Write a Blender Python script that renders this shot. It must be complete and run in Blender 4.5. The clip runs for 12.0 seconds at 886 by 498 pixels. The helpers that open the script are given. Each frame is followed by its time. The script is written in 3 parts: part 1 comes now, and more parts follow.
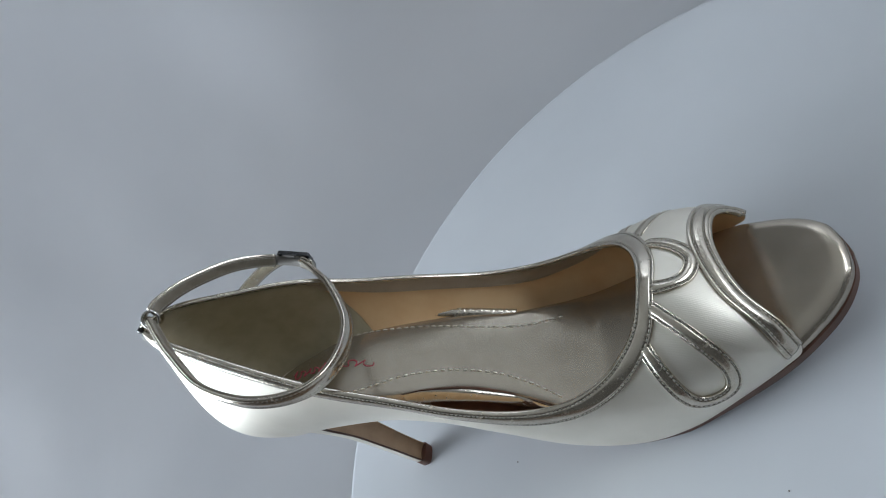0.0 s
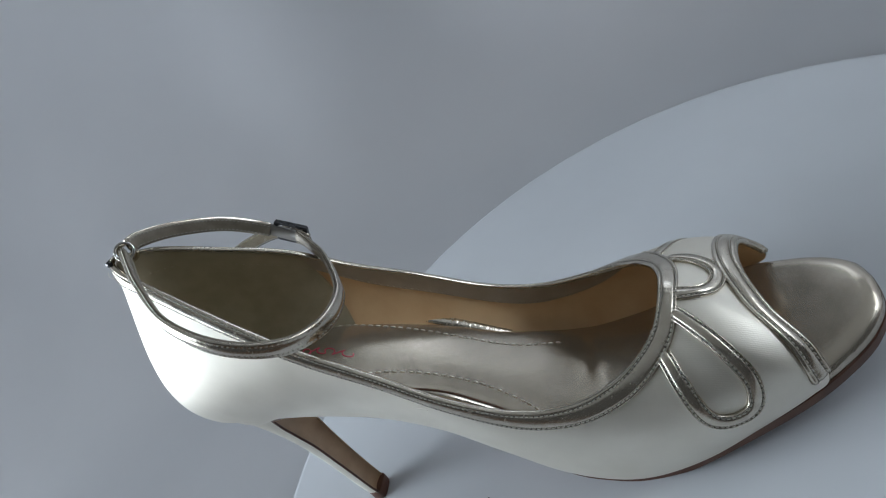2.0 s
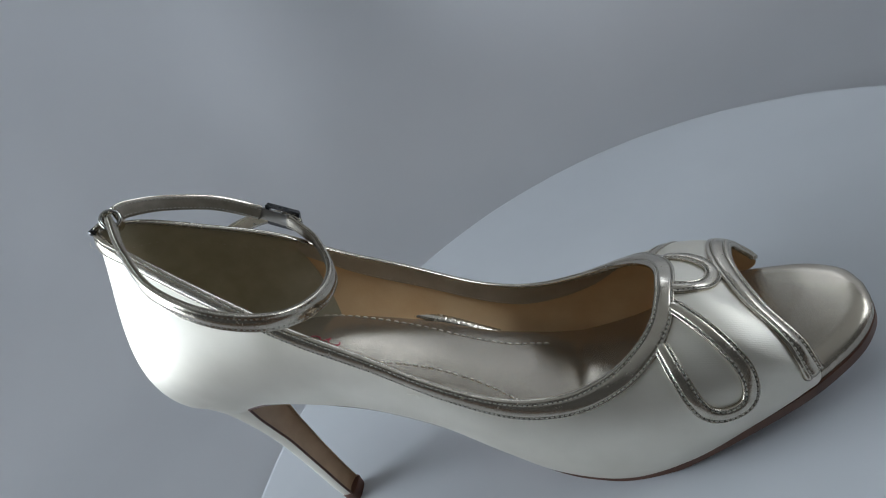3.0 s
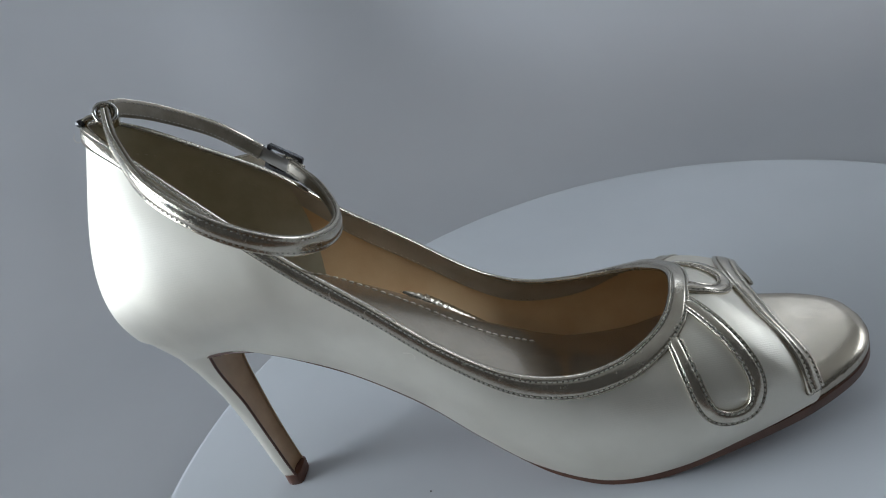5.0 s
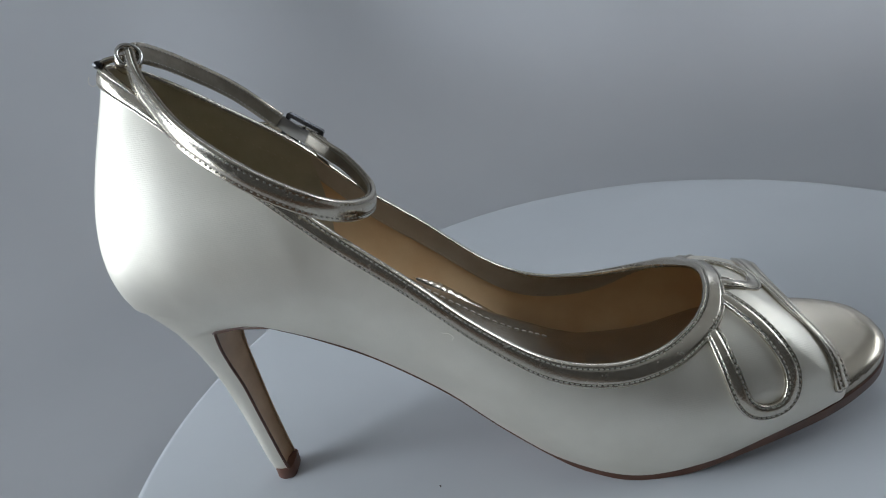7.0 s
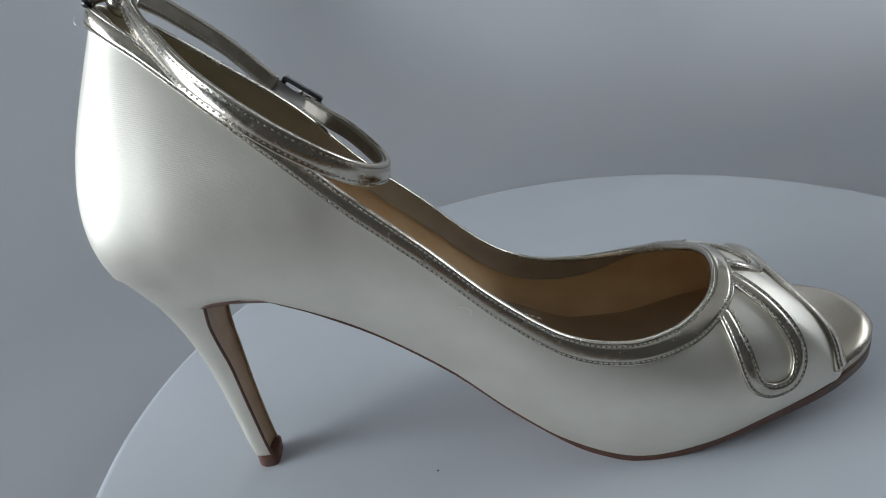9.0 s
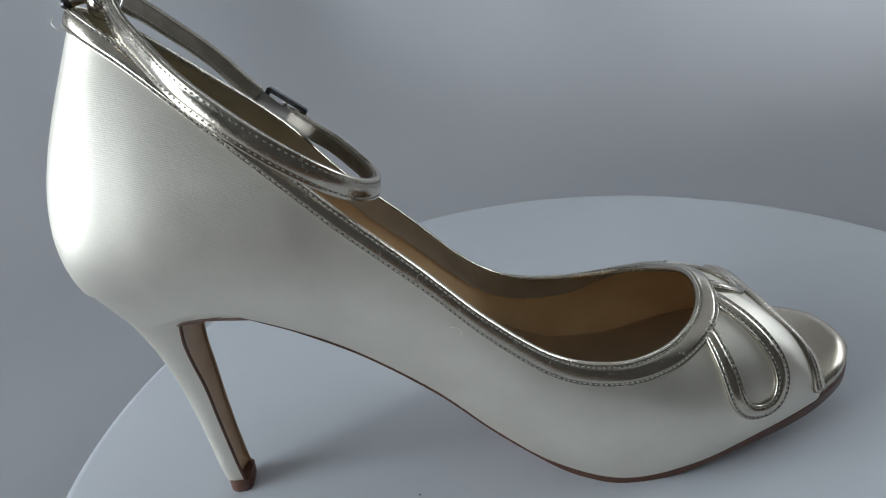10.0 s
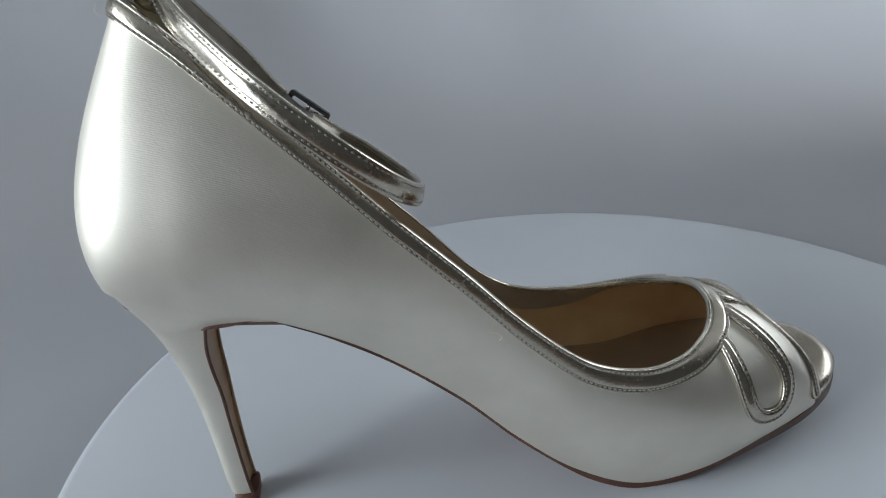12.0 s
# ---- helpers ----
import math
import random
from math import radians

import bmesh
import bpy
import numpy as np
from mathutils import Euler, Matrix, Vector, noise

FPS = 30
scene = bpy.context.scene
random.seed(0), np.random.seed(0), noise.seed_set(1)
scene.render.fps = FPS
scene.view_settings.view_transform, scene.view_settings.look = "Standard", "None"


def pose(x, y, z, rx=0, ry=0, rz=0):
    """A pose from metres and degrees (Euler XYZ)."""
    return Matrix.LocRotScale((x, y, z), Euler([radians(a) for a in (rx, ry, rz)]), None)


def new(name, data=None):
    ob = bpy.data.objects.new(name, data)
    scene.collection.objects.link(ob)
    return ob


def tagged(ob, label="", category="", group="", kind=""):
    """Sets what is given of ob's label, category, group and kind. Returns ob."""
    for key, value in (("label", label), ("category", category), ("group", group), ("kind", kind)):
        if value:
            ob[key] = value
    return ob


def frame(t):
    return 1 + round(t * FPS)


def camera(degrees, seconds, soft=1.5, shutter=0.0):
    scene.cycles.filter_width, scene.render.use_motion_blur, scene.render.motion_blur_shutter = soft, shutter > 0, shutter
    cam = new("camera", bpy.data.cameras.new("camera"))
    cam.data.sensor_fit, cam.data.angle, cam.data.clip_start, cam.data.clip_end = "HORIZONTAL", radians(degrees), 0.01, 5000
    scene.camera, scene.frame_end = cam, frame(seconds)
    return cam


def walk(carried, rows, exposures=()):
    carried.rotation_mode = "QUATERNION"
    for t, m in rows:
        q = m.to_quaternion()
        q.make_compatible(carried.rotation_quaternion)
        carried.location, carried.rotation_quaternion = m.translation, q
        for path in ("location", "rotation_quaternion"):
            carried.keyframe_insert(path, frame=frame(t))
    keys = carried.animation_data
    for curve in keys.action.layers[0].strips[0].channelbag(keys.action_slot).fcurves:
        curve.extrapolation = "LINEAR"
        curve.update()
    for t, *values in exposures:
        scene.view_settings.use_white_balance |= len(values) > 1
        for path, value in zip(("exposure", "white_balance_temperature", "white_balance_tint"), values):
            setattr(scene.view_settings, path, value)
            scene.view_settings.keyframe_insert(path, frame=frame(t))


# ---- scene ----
cam = camera(74.84, 12.0, soft=1.1)
# seconds, x, y, z, and the turns about x, y, z
ROWS = [
    (0.0, 0.2174, -0.1297, 0.1963, 45.50, 45.72, 2.77),
    (0.5, 0.2106, -0.1355, 0.1923, 49.16, 44.19, 4.19),
    (1.0, 0.1985, -0.1430, 0.1863, 52.70, 41.37, 5.79),
    (1.5, 0.1862, -0.1484, 0.1804, 56.25, 37.43, 7.76),
    (2.0, 0.1803, -0.1499, 0.1757, 58.71, 35.66, 7.66),
    (2.5, 0.1748, -0.1529, 0.1730, 59.75, 33.96, 6.75),
    (3.0, 0.1656, -0.1575, 0.1693, 61.08, 31.40, 6.48),
    (5.0, 0.1309, -0.1650, 0.1564, 64.64, 19.43, 5.00),
    (5.5, 0.1232, -0.1645, 0.1533, 65.16, 16.95, 3.64),
    (6.0, 0.1151, -0.1642, 0.1515, 64.66, 15.57, 2.85),
    (6.5, 0.1074, -0.1642, 0.1517, 64.82, 14.42, 1.48),
    (7.0, 0.0997, -0.1652, 0.1523, 65.09, 13.88, 1.14),
    (9.0, 0.0772, -0.1615, 0.1475, 63.88, 10.05, -3.63),
    (9.5, 0.0758, -0.1593, 0.1457, 64.74, 7.81, -4.69),
    (10.0, 0.0707, -0.1581, 0.1476, 65.08, 7.81, -6.41),
    (10.5, 0.0643, -0.1577, 0.1478, 65.18, 7.04, -7.62),
    (11.0, 0.0559, -0.1559, 0.1504, 65.56, 5.85, -9.62),
    (11.5, 0.0510, -0.1547, 0.1484, 66.05, 5.67, -10.97),
    (12.0, 0.0444, -0.1565, 0.1483, 66.25, 4.29, -11.26),
]
walk(cam, [(t, pose(x, y, z, rx, ry, rz)) for t, x, y, z, rx, ry, rz in ROWS],
     exposures=[(0.0, 0.56, 6260, 10), (0.5, 0.42, 6260, 10), (1.0, 0.62, 6260, 10), (1.5, 0.50, 6260, 10), (2.0, 0.29, 6220, 10), (3.0, 0.19, 6260, 10),
                (5.0, 0.16, 6280, 10), (12.0, 0.18, 6340, 10)])

# ---- light ----
ROOM = pose(0.1273, 0.0247, 0.0, 0, 0, 15)   # room frame: side window in its -x wall, added rear and east windows in its +y and +x walls
world = bpy.data.worlds.new("world")
scene.world = world
world.use_nodes = True
wn = world.node_tree
sky = wn.nodes.new("ShaderNodeTexSky")
sky.sky_type = "NISHITA"
sky.sun_disc = False
sky.sun_elevation = radians(35)
sky.sun_rotation = radians(60)
wn.links.new(sky.outputs[0], wn.nodes["Background"].inputs[0])
wn.nodes["Background"].inputs[1].default_value = 0.10


def unseen_window_lamp(width, height, power, place):
    """A daylight lamp in an unseen window's opening; the east and rear ones are added fill."""
    lamp = bpy.data.lights.new("unseen_window_light", "AREA")
    lamp.shape, lamp.size, lamp.size_y = "RECTANGLE", width, height
    lamp.energy, lamp.color = power, (0.87, 0.945, 1.0)
    new("unseen_window_light", lamp).matrix_world = ROOM @ place


unseen_window_lamp(2.16, 1.38, 78.0, pose(-2.56, 0.12, 0.55, 0, -90, 0))
# added fill from the east, brightens the vamp and the right of the cloth
unseen_window_lamp(1.45, 1.50, 32.0, pose(2.38, 0.0, 0.85, 0, 90, 0))
# added fill behind the translucent cloth, makes the backdrop glow
unseen_window_lamp(1.35, 1.65, 16.0, pose(1.20, 1.46, 0.74, 90, 0, 180))


# ---- materials ----
def material(name, color, rough=0.5, metal=0.0, spec=0.5):
    m = bpy.data.materials.new(name)
    m.use_nodes = True
    b = m.node_tree.nodes["Principled BSDF"]
    b.inputs["Base Color"].default_value = (*color, 1)
    b.inputs["Roughness"].default_value = rough
    b.inputs["Metallic"].default_value = metal
    b.inputs["Specular IOR Level"].default_value = spec
    return m


def node(m, kind, **values):
    n = m.node_tree.nodes.new(kind)
    for k, v in values.items():
        n.inputs[k].default_value = v
    return n


def wire(m, a, b):
    m.node_tree.links.new(a, b)


def coords(m, scale=(1, 1, 1), turn=(0, 0, 0)):
    c = node(m, "ShaderNodeTexCoord")
    p = node(m, "ShaderNodeMapping", Scale=scale, Rotation=[radians(a) for a in turn])
    wire(m, c.outputs["Object"], p.inputs["Vector"])
    return p.outputs["Vector"]


def vary(m, color_a, color_b, scale, low=0.35, high=0.65, detail=4.0, vec=None):
    """Base colour wandering between two tones."""
    n = node(m, "ShaderNodeTexNoise", Scale=scale, Detail=detail)
    wire(m, vec or coords(m), n.inputs["Vector"])
    r = m.node_tree.nodes.new("ShaderNodeValToRGB")
    r.color_ramp.elements[0].position, r.color_ramp.elements[1].position = low, high
    r.color_ramp.elements[0].color, r.color_ramp.elements[1].color = (*color_a, 1), (*color_b, 1)
    wire(m, n.outputs["Fac"], r.inputs["Fac"])
    wire(m, r.outputs["Color"], m.node_tree.nodes["Principled BSDF"].inputs["Base Color"])
    return r


def rough_vary(m, low, high, scale):
    n = node(m, "ShaderNodeTexNoise", Scale=scale, Detail=3.0)
    wire(m, coords(m), n.inputs["Vector"])
    r = node(m, "ShaderNodeMapRange", **{"From Min": 0.3, "From Max": 0.7, "To Min": low, "To Max": high})
    wire(m, n.outputs["Fac"], r.inputs["Value"])
    wire(m, r.outputs["Result"], m.node_tree.nodes["Principled BSDF"].inputs["Roughness"])


def bumps(m, *layers):
    """Stacked relief: (height output, distance in metres, strength)."""
    last = None
    for height, distance, strength in layers:
        b = node(m, "ShaderNodeBump", Strength=strength, Distance=distance)
        wire(m, height, b.inputs["Height"])
        if last is not None:
            wire(m, last, b.inputs["Normal"])
        last = b.outputs["Normal"]
    wire(m, last, m.node_tree.nodes["Principled BSDF"].inputs["Normal"])


def noise_height(m, scale, detail=3.0, vec=None):
    n = node(m, "ShaderNodeTexNoise", Scale=scale, Detail=detail)
    wire(m, vec or coords(m), n.inputs["Vector"])
    return n.outputs["Fac"]


def grain_height(m, scale):
    n = node(m, "ShaderNodeTexVoronoi", Scale=scale)
    wire(m, coords(m), n.inputs["Vector"])
    return n.outputs["Distance"]


def twill_height(m, scale, turn):
    n = node(m, "ShaderNodeTexWave", Scale=scale, Distortion=2.2, Detail=2.0, **{"Detail Scale": 2.0})
    n.wave_type, n.bands_direction = "BANDS", "X"
    wire(m, coords(m, turn=turn), n.inputs["Vector"])
    return n.outputs["Fac"]


SATIN = material("ivory_satin", (0.80, 0.765, 0.69), 0.42, 0.95, 0.5)
vary(SATIN, (0.75, 0.71, 0.625), (0.80, 0.76, 0.675), 60)
rough_vary(SATIN, 0.48, 0.54, 90)
bumps(SATIN, (twill_height(SATIN, 640, (0, 65.2, -33.4)), 0.00010, 0.13), (noise_height(SATIN, 1700, 2.0), 0.00012, 0.34), (noise_height(SATIN, 420, 2.0), 0.0004, 0.08), (noise_height(SATIN, 40), 0.002, 0.04))

SILVER = material("champagne_metallic_leather", (0.57, 0.52, 0.44), 0.25, 1.0)
vary(SILVER, (0.54, 0.49, 0.41), (0.60, 0.55, 0.47), 300)
rough_vary(SILVER, 0.19, 0.28, 500)
bumps(SILVER, (grain_height(SILVER, 1500), 0.0001, 0.15), (noise_height(SILVER, 420), 0.0003, 0.10))

THREAD = material("silver_thread", (0.50, 0.475, 0.425), 0.45, 0.3)
SEAM = material("dark_stitch_gap", (0.11, 0.098, 0.082), 0.6)
THREAD_DARK = material("grey_thread", (0.36, 0.34, 0.30), 0.6)
THREAD_PALE = material("cream_thread", (0.93, 0.88, 0.79), 0.4, 0.9)

INSOLE = material("pearl_taupe_leather", (0.46, 0.41, 0.34), 0.24, 0.8)
vary(INSOLE, (0.44, 0.39, 0.32), (0.50, 0.445, 0.37), 90)
rough_vary(INSOLE, 0.20, 0.27, 200)
bumps(INSOLE, (grain_height(INSOLE, 1200), 0.00015, 0.08), (noise_height(INSOLE, 160), 0.0002, 0.025))

LINING = material("tan_lining_leather", (0.80, 0.54, 0.29), 0.42, 0.0, 0.5)
vary(LINING, (0.77, 0.50, 0.26), (0.84, 0.59, 0.33), 70)
bumps(LINING, (grain_height(LINING, 1400), 0.0001, 0.2))

BAND = material("taupe_lining_leather", (0.50, 0.43, 0.34), 0.40, 0.3)
vary(BAND, (0.47, 0.40, 0.31), (0.54, 0.47, 0.38), 80)
bumps(BAND, (grain_height(BAND, 1500), 0.0001, 0.2))

STRAP_BACK = material("dull_champagne_leather", (0.27, 0.235, 0.19), 0.45, 0.4)
vary(STRAP_BACK, (0.24, 0.21, 0.168), (0.30, 0.265, 0.215), 260)
bumps(STRAP_BACK, (grain_height(STRAP_BACK, 1500), 0.0001, 0.3), (noise_height(STRAP_BACK, 300), 0.0004, 0.15))

SUEDE = material("olive_taupe_heel_lining", (0.44, 0.39, 0.27), 0.7, 0.0, 0.3)
vary(SUEDE, (0.41, 0.36, 0.25), (0.47, 0.42, 0.30), 120)
bumps(SUEDE, (noise_height(SUEDE, 2500), 0.0002, 0.3))

BROWN = material("brown_sole_leather", (0.10, 0.042, 0.024), 0.42)
vary(BROWN, (0.085, 0.035, 0.02), (0.125, 0.054, 0.031), 130)
bumps(BROWN, (noise_height(BROWN, 900), 0.0002, 0.25))

BREAST = material("tan_heel_leather", (0.50, 0.33, 0.19), 0.38)
vary(BREAST, (0.46, 0.30, 0.17), (0.54, 0.36, 0.21), 110)
bumps(BREAST, (noise_height(BREAST, 1100), 0.0002, 0.15))

RUBBER = material("dark_red_brown_rubber", (0.13, 0.055, 0.035), 0.45)
rough_vary(RUBBER, 0.38, 0.55, 300)

NICKEL = material("polished_nickel", (0.60, 0.58, 0.55), 0.12, 1.0)
rough_vary(NICKEL, 0.08, 0.2, 300)
STEEL = material("gunmetal_steel", (0.075, 0.075, 0.08), 0.3, 1.0)
rough_vary(STEEL, 0.22, 0.36, 300)

ELASTIC = material("grey_elastic", (0.22, 0.205, 0.19), 0.45)
bumps(ELASTIC, (noise_height(ELASTIC, 900), 0.0002, 0.3))
RED = material("red_ink", (0.45, 0.025, 0.06), 0.5)

TABLE = material("white_turntable", (0.60, 0.62, 0.65), 0.42, 0.0, 0.35)
vary(TABLE, (0.58, 0.60, 0.63), (0.62, 0.64, 0.67), 9)
rough_vary(TABLE, 0.38, 0.5, 30)
bumps(TABLE, (noise_height(TABLE, 1800), 0.0001, 0.06))

CLOTH = material("white_backdrop_cloth", (0.70, 0.71, 0.74), 0.85, 0.0, 0.2)
vary(CLOTH, (0.67, 0.68, 0.71), (0.73, 0.74, 0.77), 5)
trans = node(CLOTH, "ShaderNodeBsdfTranslucent", Color=(0.72, 0.73, 0.76, 1))
mixer = node(CLOTH, "ShaderNodeMixShader", Fac=0.42)
wire(CLOTH, CLOTH.node_tree.nodes["Principled BSDF"].outputs[0], mixer.inputs[1])
wire(CLOTH, trans.outputs[0], mixer.inputs[2])
wire(CLOTH, mixer.outputs[0], CLOTH.node_tree.nodes["Material Output"].inputs["Surface"])
bumps(CLOTH, (noise_height(CLOTH, 14, 2.0), 0.02, 0.05), (noise_height(CLOTH, 900), 0.0002, 0.1))

WALL = material("grey_wall_paint", (0.07, 0.067, 0.063), 0.8)
vary(WALL, (0.063, 0.06, 0.056), (0.077, 0.074, 0.07), 3)
CEIL = material("grey_ceiling_paint", (0.30, 0.30, 0.29), 0.8)
vary(CEIL, (0.28, 0.28, 0.27), (0.32, 0.32, 0.31), 3)
WOOD = material("brown_wood", (0.13, 0.075, 0.04), 0.5)
vary(WOOD, (0.10, 0.055, 0.03), (0.16, 0.095, 0.055), 6, vec=coords(WOOD, scale=(1, 8, 8)))
FRAMEW = material("white_window_frame", (0.75, 0.75, 0.74), 0.4)
vary(FRAMEW, (0.72, 0.72, 0.71), (0.78, 0.78, 0.77), 8)
GLASS = material("window_glass", (1, 1, 1), 0.0)
GLASS.node_tree.nodes["Principled BSDF"].inputs["Transmission Weight"].default_value = 1.0
LINT = material("grey_lint", (0.18, 0.17, 0.16), 0.9)


# ---- mesh helpers ----
def mesh_object(name, verts, faces, mat, smooth=True):
    me = bpy.data.meshes.new(name)
    me.from_pydata([tuple(v) for v in verts], [], [tuple(f) for f in faces])
    me.materials.append(mat)
    if smooth:
        me.polygons.foreach_set("use_smooth", [True] * len(me.polygons))
    me.update()
    return new(name, me)


def fix_normals(ob, sharp=None):
    bm = bmesh.new()
    bm.from_mesh(ob.data)
    bmesh.ops.remove_doubles(bm, verts=bm.verts, dist=1e-6)
    bmesh.ops.recalc_face_normals(bm, faces=bm.faces)
    bm.to_mesh(ob.data)
    bm.free()
    if sharp:
        ob.data.set_sharp_from_angle(angle=radians(sharp))
    return ob


def part(name, verts, faces, mat, parent, label="", smooth=True, sharp=None):
    ob = mesh_object(name, verts, faces, mat, smooth)
    fix_normals(ob, sharp)
    ob.parent = parent
    if parent.type == "MESH" or parent.location.length:
        ob.matrix_parent_inverse = parent.matrix_basis.inverted()
    if label:
        tagged(ob, label)
    return ob


def curve_points(keys, n, closed=False):
    """Catmull-Rom through the keys, n samples."""
    keys = np.array(keys, float)
    k = len(keys)
    out = []
    for t in np.linspace(0, k if closed else k - 1, n, endpoint=not closed):
        i = int(math.floor(t))
        if not closed and i >= k - 1:
            i = k - 2
        u = t - i
        if closed:
            a, b, c, d = (keys[(i + j) % k] for j in (-1, 0, 1, 2))
        else:
            b, c = keys[i], keys[i + 1]
            a = keys[i - 1] if i > 0 else 2 * b - c
            d = keys[i + 2] if i + 2 < k else 2 * c - b
        out.append(0.5 * (2 * b + (c - a) * u + (2 * a - 5 * b + 4 * c - d) * u * u + (3 * b - a - 3 * c + d) * u ** 3))
    return np.array(out)


def even(points, step=None, n=None):
    """Resample a polyline at even steps."""
    points = np.array(points, float)
    s = np.r_[0, np.cumsum(np.linalg.norm(np.diff(points, axis=0), axis=1))]
    n = n or max(2, int(round(s[-1] / step)) + 1)
    t = np.linspace(0, s[-1], n)
    return np.stack([np.interp(t, s, points[:, i]) for i in range(3)], 1)


def unit(v):
    return v / (np.linalg.norm(v, axis=-1, keepdims=True) + 1e-12)


def tangents(points, closed=False):
    if closed:
        return unit(np.roll(points, -1, 0) - np.roll(points, 1, 0))
    return unit(np.gradient(points, axis=0))


def grid_faces(rows, cols, close_rows=False, close_cols=False):
    faces = []
    for i in range(rows if close_rows else rows - 1):
        for j in range(cols if close_cols else cols - 1):
            a, b = i, (i + 1) % rows
            c, d = j, (j + 1) % cols
            faces.append((a * cols + c, a * cols + d, b * cols + d, b * cols + c))
    return faces


def ribbon(points, normals, width, profile, closed=False):
    """A padded strip along points. profile: (across -1..1, height in metres), a closed outline."""
    tan = tangents(points, closed)
    side = unit(np.cross(normals, tan))
    nor = unit(np.cross(tan, side))
    verts = []
    for p, s, n in zip(points, side, nor):
        for a, h in profile:
            verts.append(p + s * (a * width / 2) + n * h)
    m = len(profile)
    faces = grid_faces(len(points), m, closed, True)
    if not closed:
        faces += [tuple(range(m)), tuple(range(len(verts) - m, len(verts)))]
    return verts, faces


def tube(points, radius, sides=8, closed=False):
    tan = tangents(points, closed)
    ref = np.array([0.3, 0.2, 0.93])
    a = unit(np.cross(tan, ref))
    b = np.cross(tan, a)
    verts = []
    for p, u, v in zip(points, a, b):
        for k in range(sides):
            q = 2 * math.pi * k / sides
            verts.append(p + radius * (math.cos(q) * u + math.sin(q) * v))
    faces = grid_faces(len(points), sides, closed, True)
    if not closed:
        faces += [tuple(range(sides)), tuple(range(len(verts) - sides, len(verts)))]
    return verts, faces


def dashes(points, normals, pitch=0.0015, length=0.0011, radius=0.00020, lift=0.00016, flat=1.0):
    """Stitches: short rounded threads sunk at both ends."""
    points = np.array(points)
    s = np.r_[0, np.cumsum(np.linalg.norm(np.diff(points, axis=0), axis=1))]
    at = lambda arr, t: np.array([np.interp(t, s, arr[:, i]) for i in range(3)])
    normals = np.array(normals)
    verts, faces = [], []
    t = pitch / 2
    while t < s[-1] - length / 2:
        jitter = random.uniform(-0.06, 0.06) * pitch
        base = len(verts)
        for q, r, h in ((-0.5, 0.45, -0.9), (-0.25, 1.0, 0.3), (0.25, 1.0, 0.3), (0.5, 0.45, -0.9)):
            tt = min(max(t + jitter + q * length, 0), s[-1])
            p, n = at(points, tt), unit(at(normals, tt))
            d = unit(at(points, min(tt + 1e-4, s[-1])) - at(points, max(tt - 1e-4, 0)))
            w = np.cross(n, d)
            c = p + n * (lift + h * radius)
            for k in range(5):
                g = 2 * math.pi * k / 5
                verts.append(c + radius * r * (math.cos(g) * w + flat * math.sin(g) * n))
        for i in range(3):
            for k in range(5):
                a, b = base + i * 5, base + (i + 1) * 5
                faces.append((a + k, a + (k + 1) % 5, b + (k + 1) % 5, b + k))
        faces += [tuple(range(base, base + 5)), tuple(range(base + 15, base + 20))]
        t += pitch
    return verts, faces


def stitch_row(points, normals, parent):
    """Light stitches over a dark strip that makes their holes and gaps show."""
    points, normals = np.array(points), np.array(normals)
    v, f = dashes(points, normals)
    tagged(part("stitching", v, f, THREAD, parent), kind="stuff")
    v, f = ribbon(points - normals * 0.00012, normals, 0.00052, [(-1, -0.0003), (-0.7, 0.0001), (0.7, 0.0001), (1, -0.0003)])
    part("stitch_line", v, f, SEAM, parent, "dark strip for the holes and gaps between the stitches")


def box_verts(x0, x1, y0, y1, z0, z1):
    v = [(x, y, z) for x in (x0, x1) for y in (y0, y1) for z in (z0, z1)]
    f = [(0, 1, 3, 2), (4, 6, 7, 5), (0, 4, 5, 1), (2, 3, 7, 6), (0, 2, 6, 4), (1, 5, 7, 3)]
    return v, f


def slab(name, x0, x1, y0, y1, z0, z1, mat, place, label, category, kind="structure"):
    v, f = box_verts(x0, x1, y0, y1, z0, z1)
    ob = mesh_object(name, v, f, mat, False)
    fix_normals(ob)
    ob.matrix_world = place
    return tagged(ob, label, category, kind=kind)


# ---- the room round the set ----
FLOOR = -0.82
HI = 1.9
slab("floor", -2.8, 2.5, -2.2, 1.7, FLOOR - 0.1, FLOOR, WOOD, ROOM, "brown wooden floor of the dim room", "floor")
slab("ceiling", -2.8, 2.5, -2.2, 1.7, HI, HI + 0.1, CEIL, ROOM, "pale grey painted ceiling of the room", "ceiling")
slab("wall_south", -2.7, 2.5, -2.2, -2.1, FLOOR, HI, WALL, ROOM, "plain dark grey painted wall", "wall")


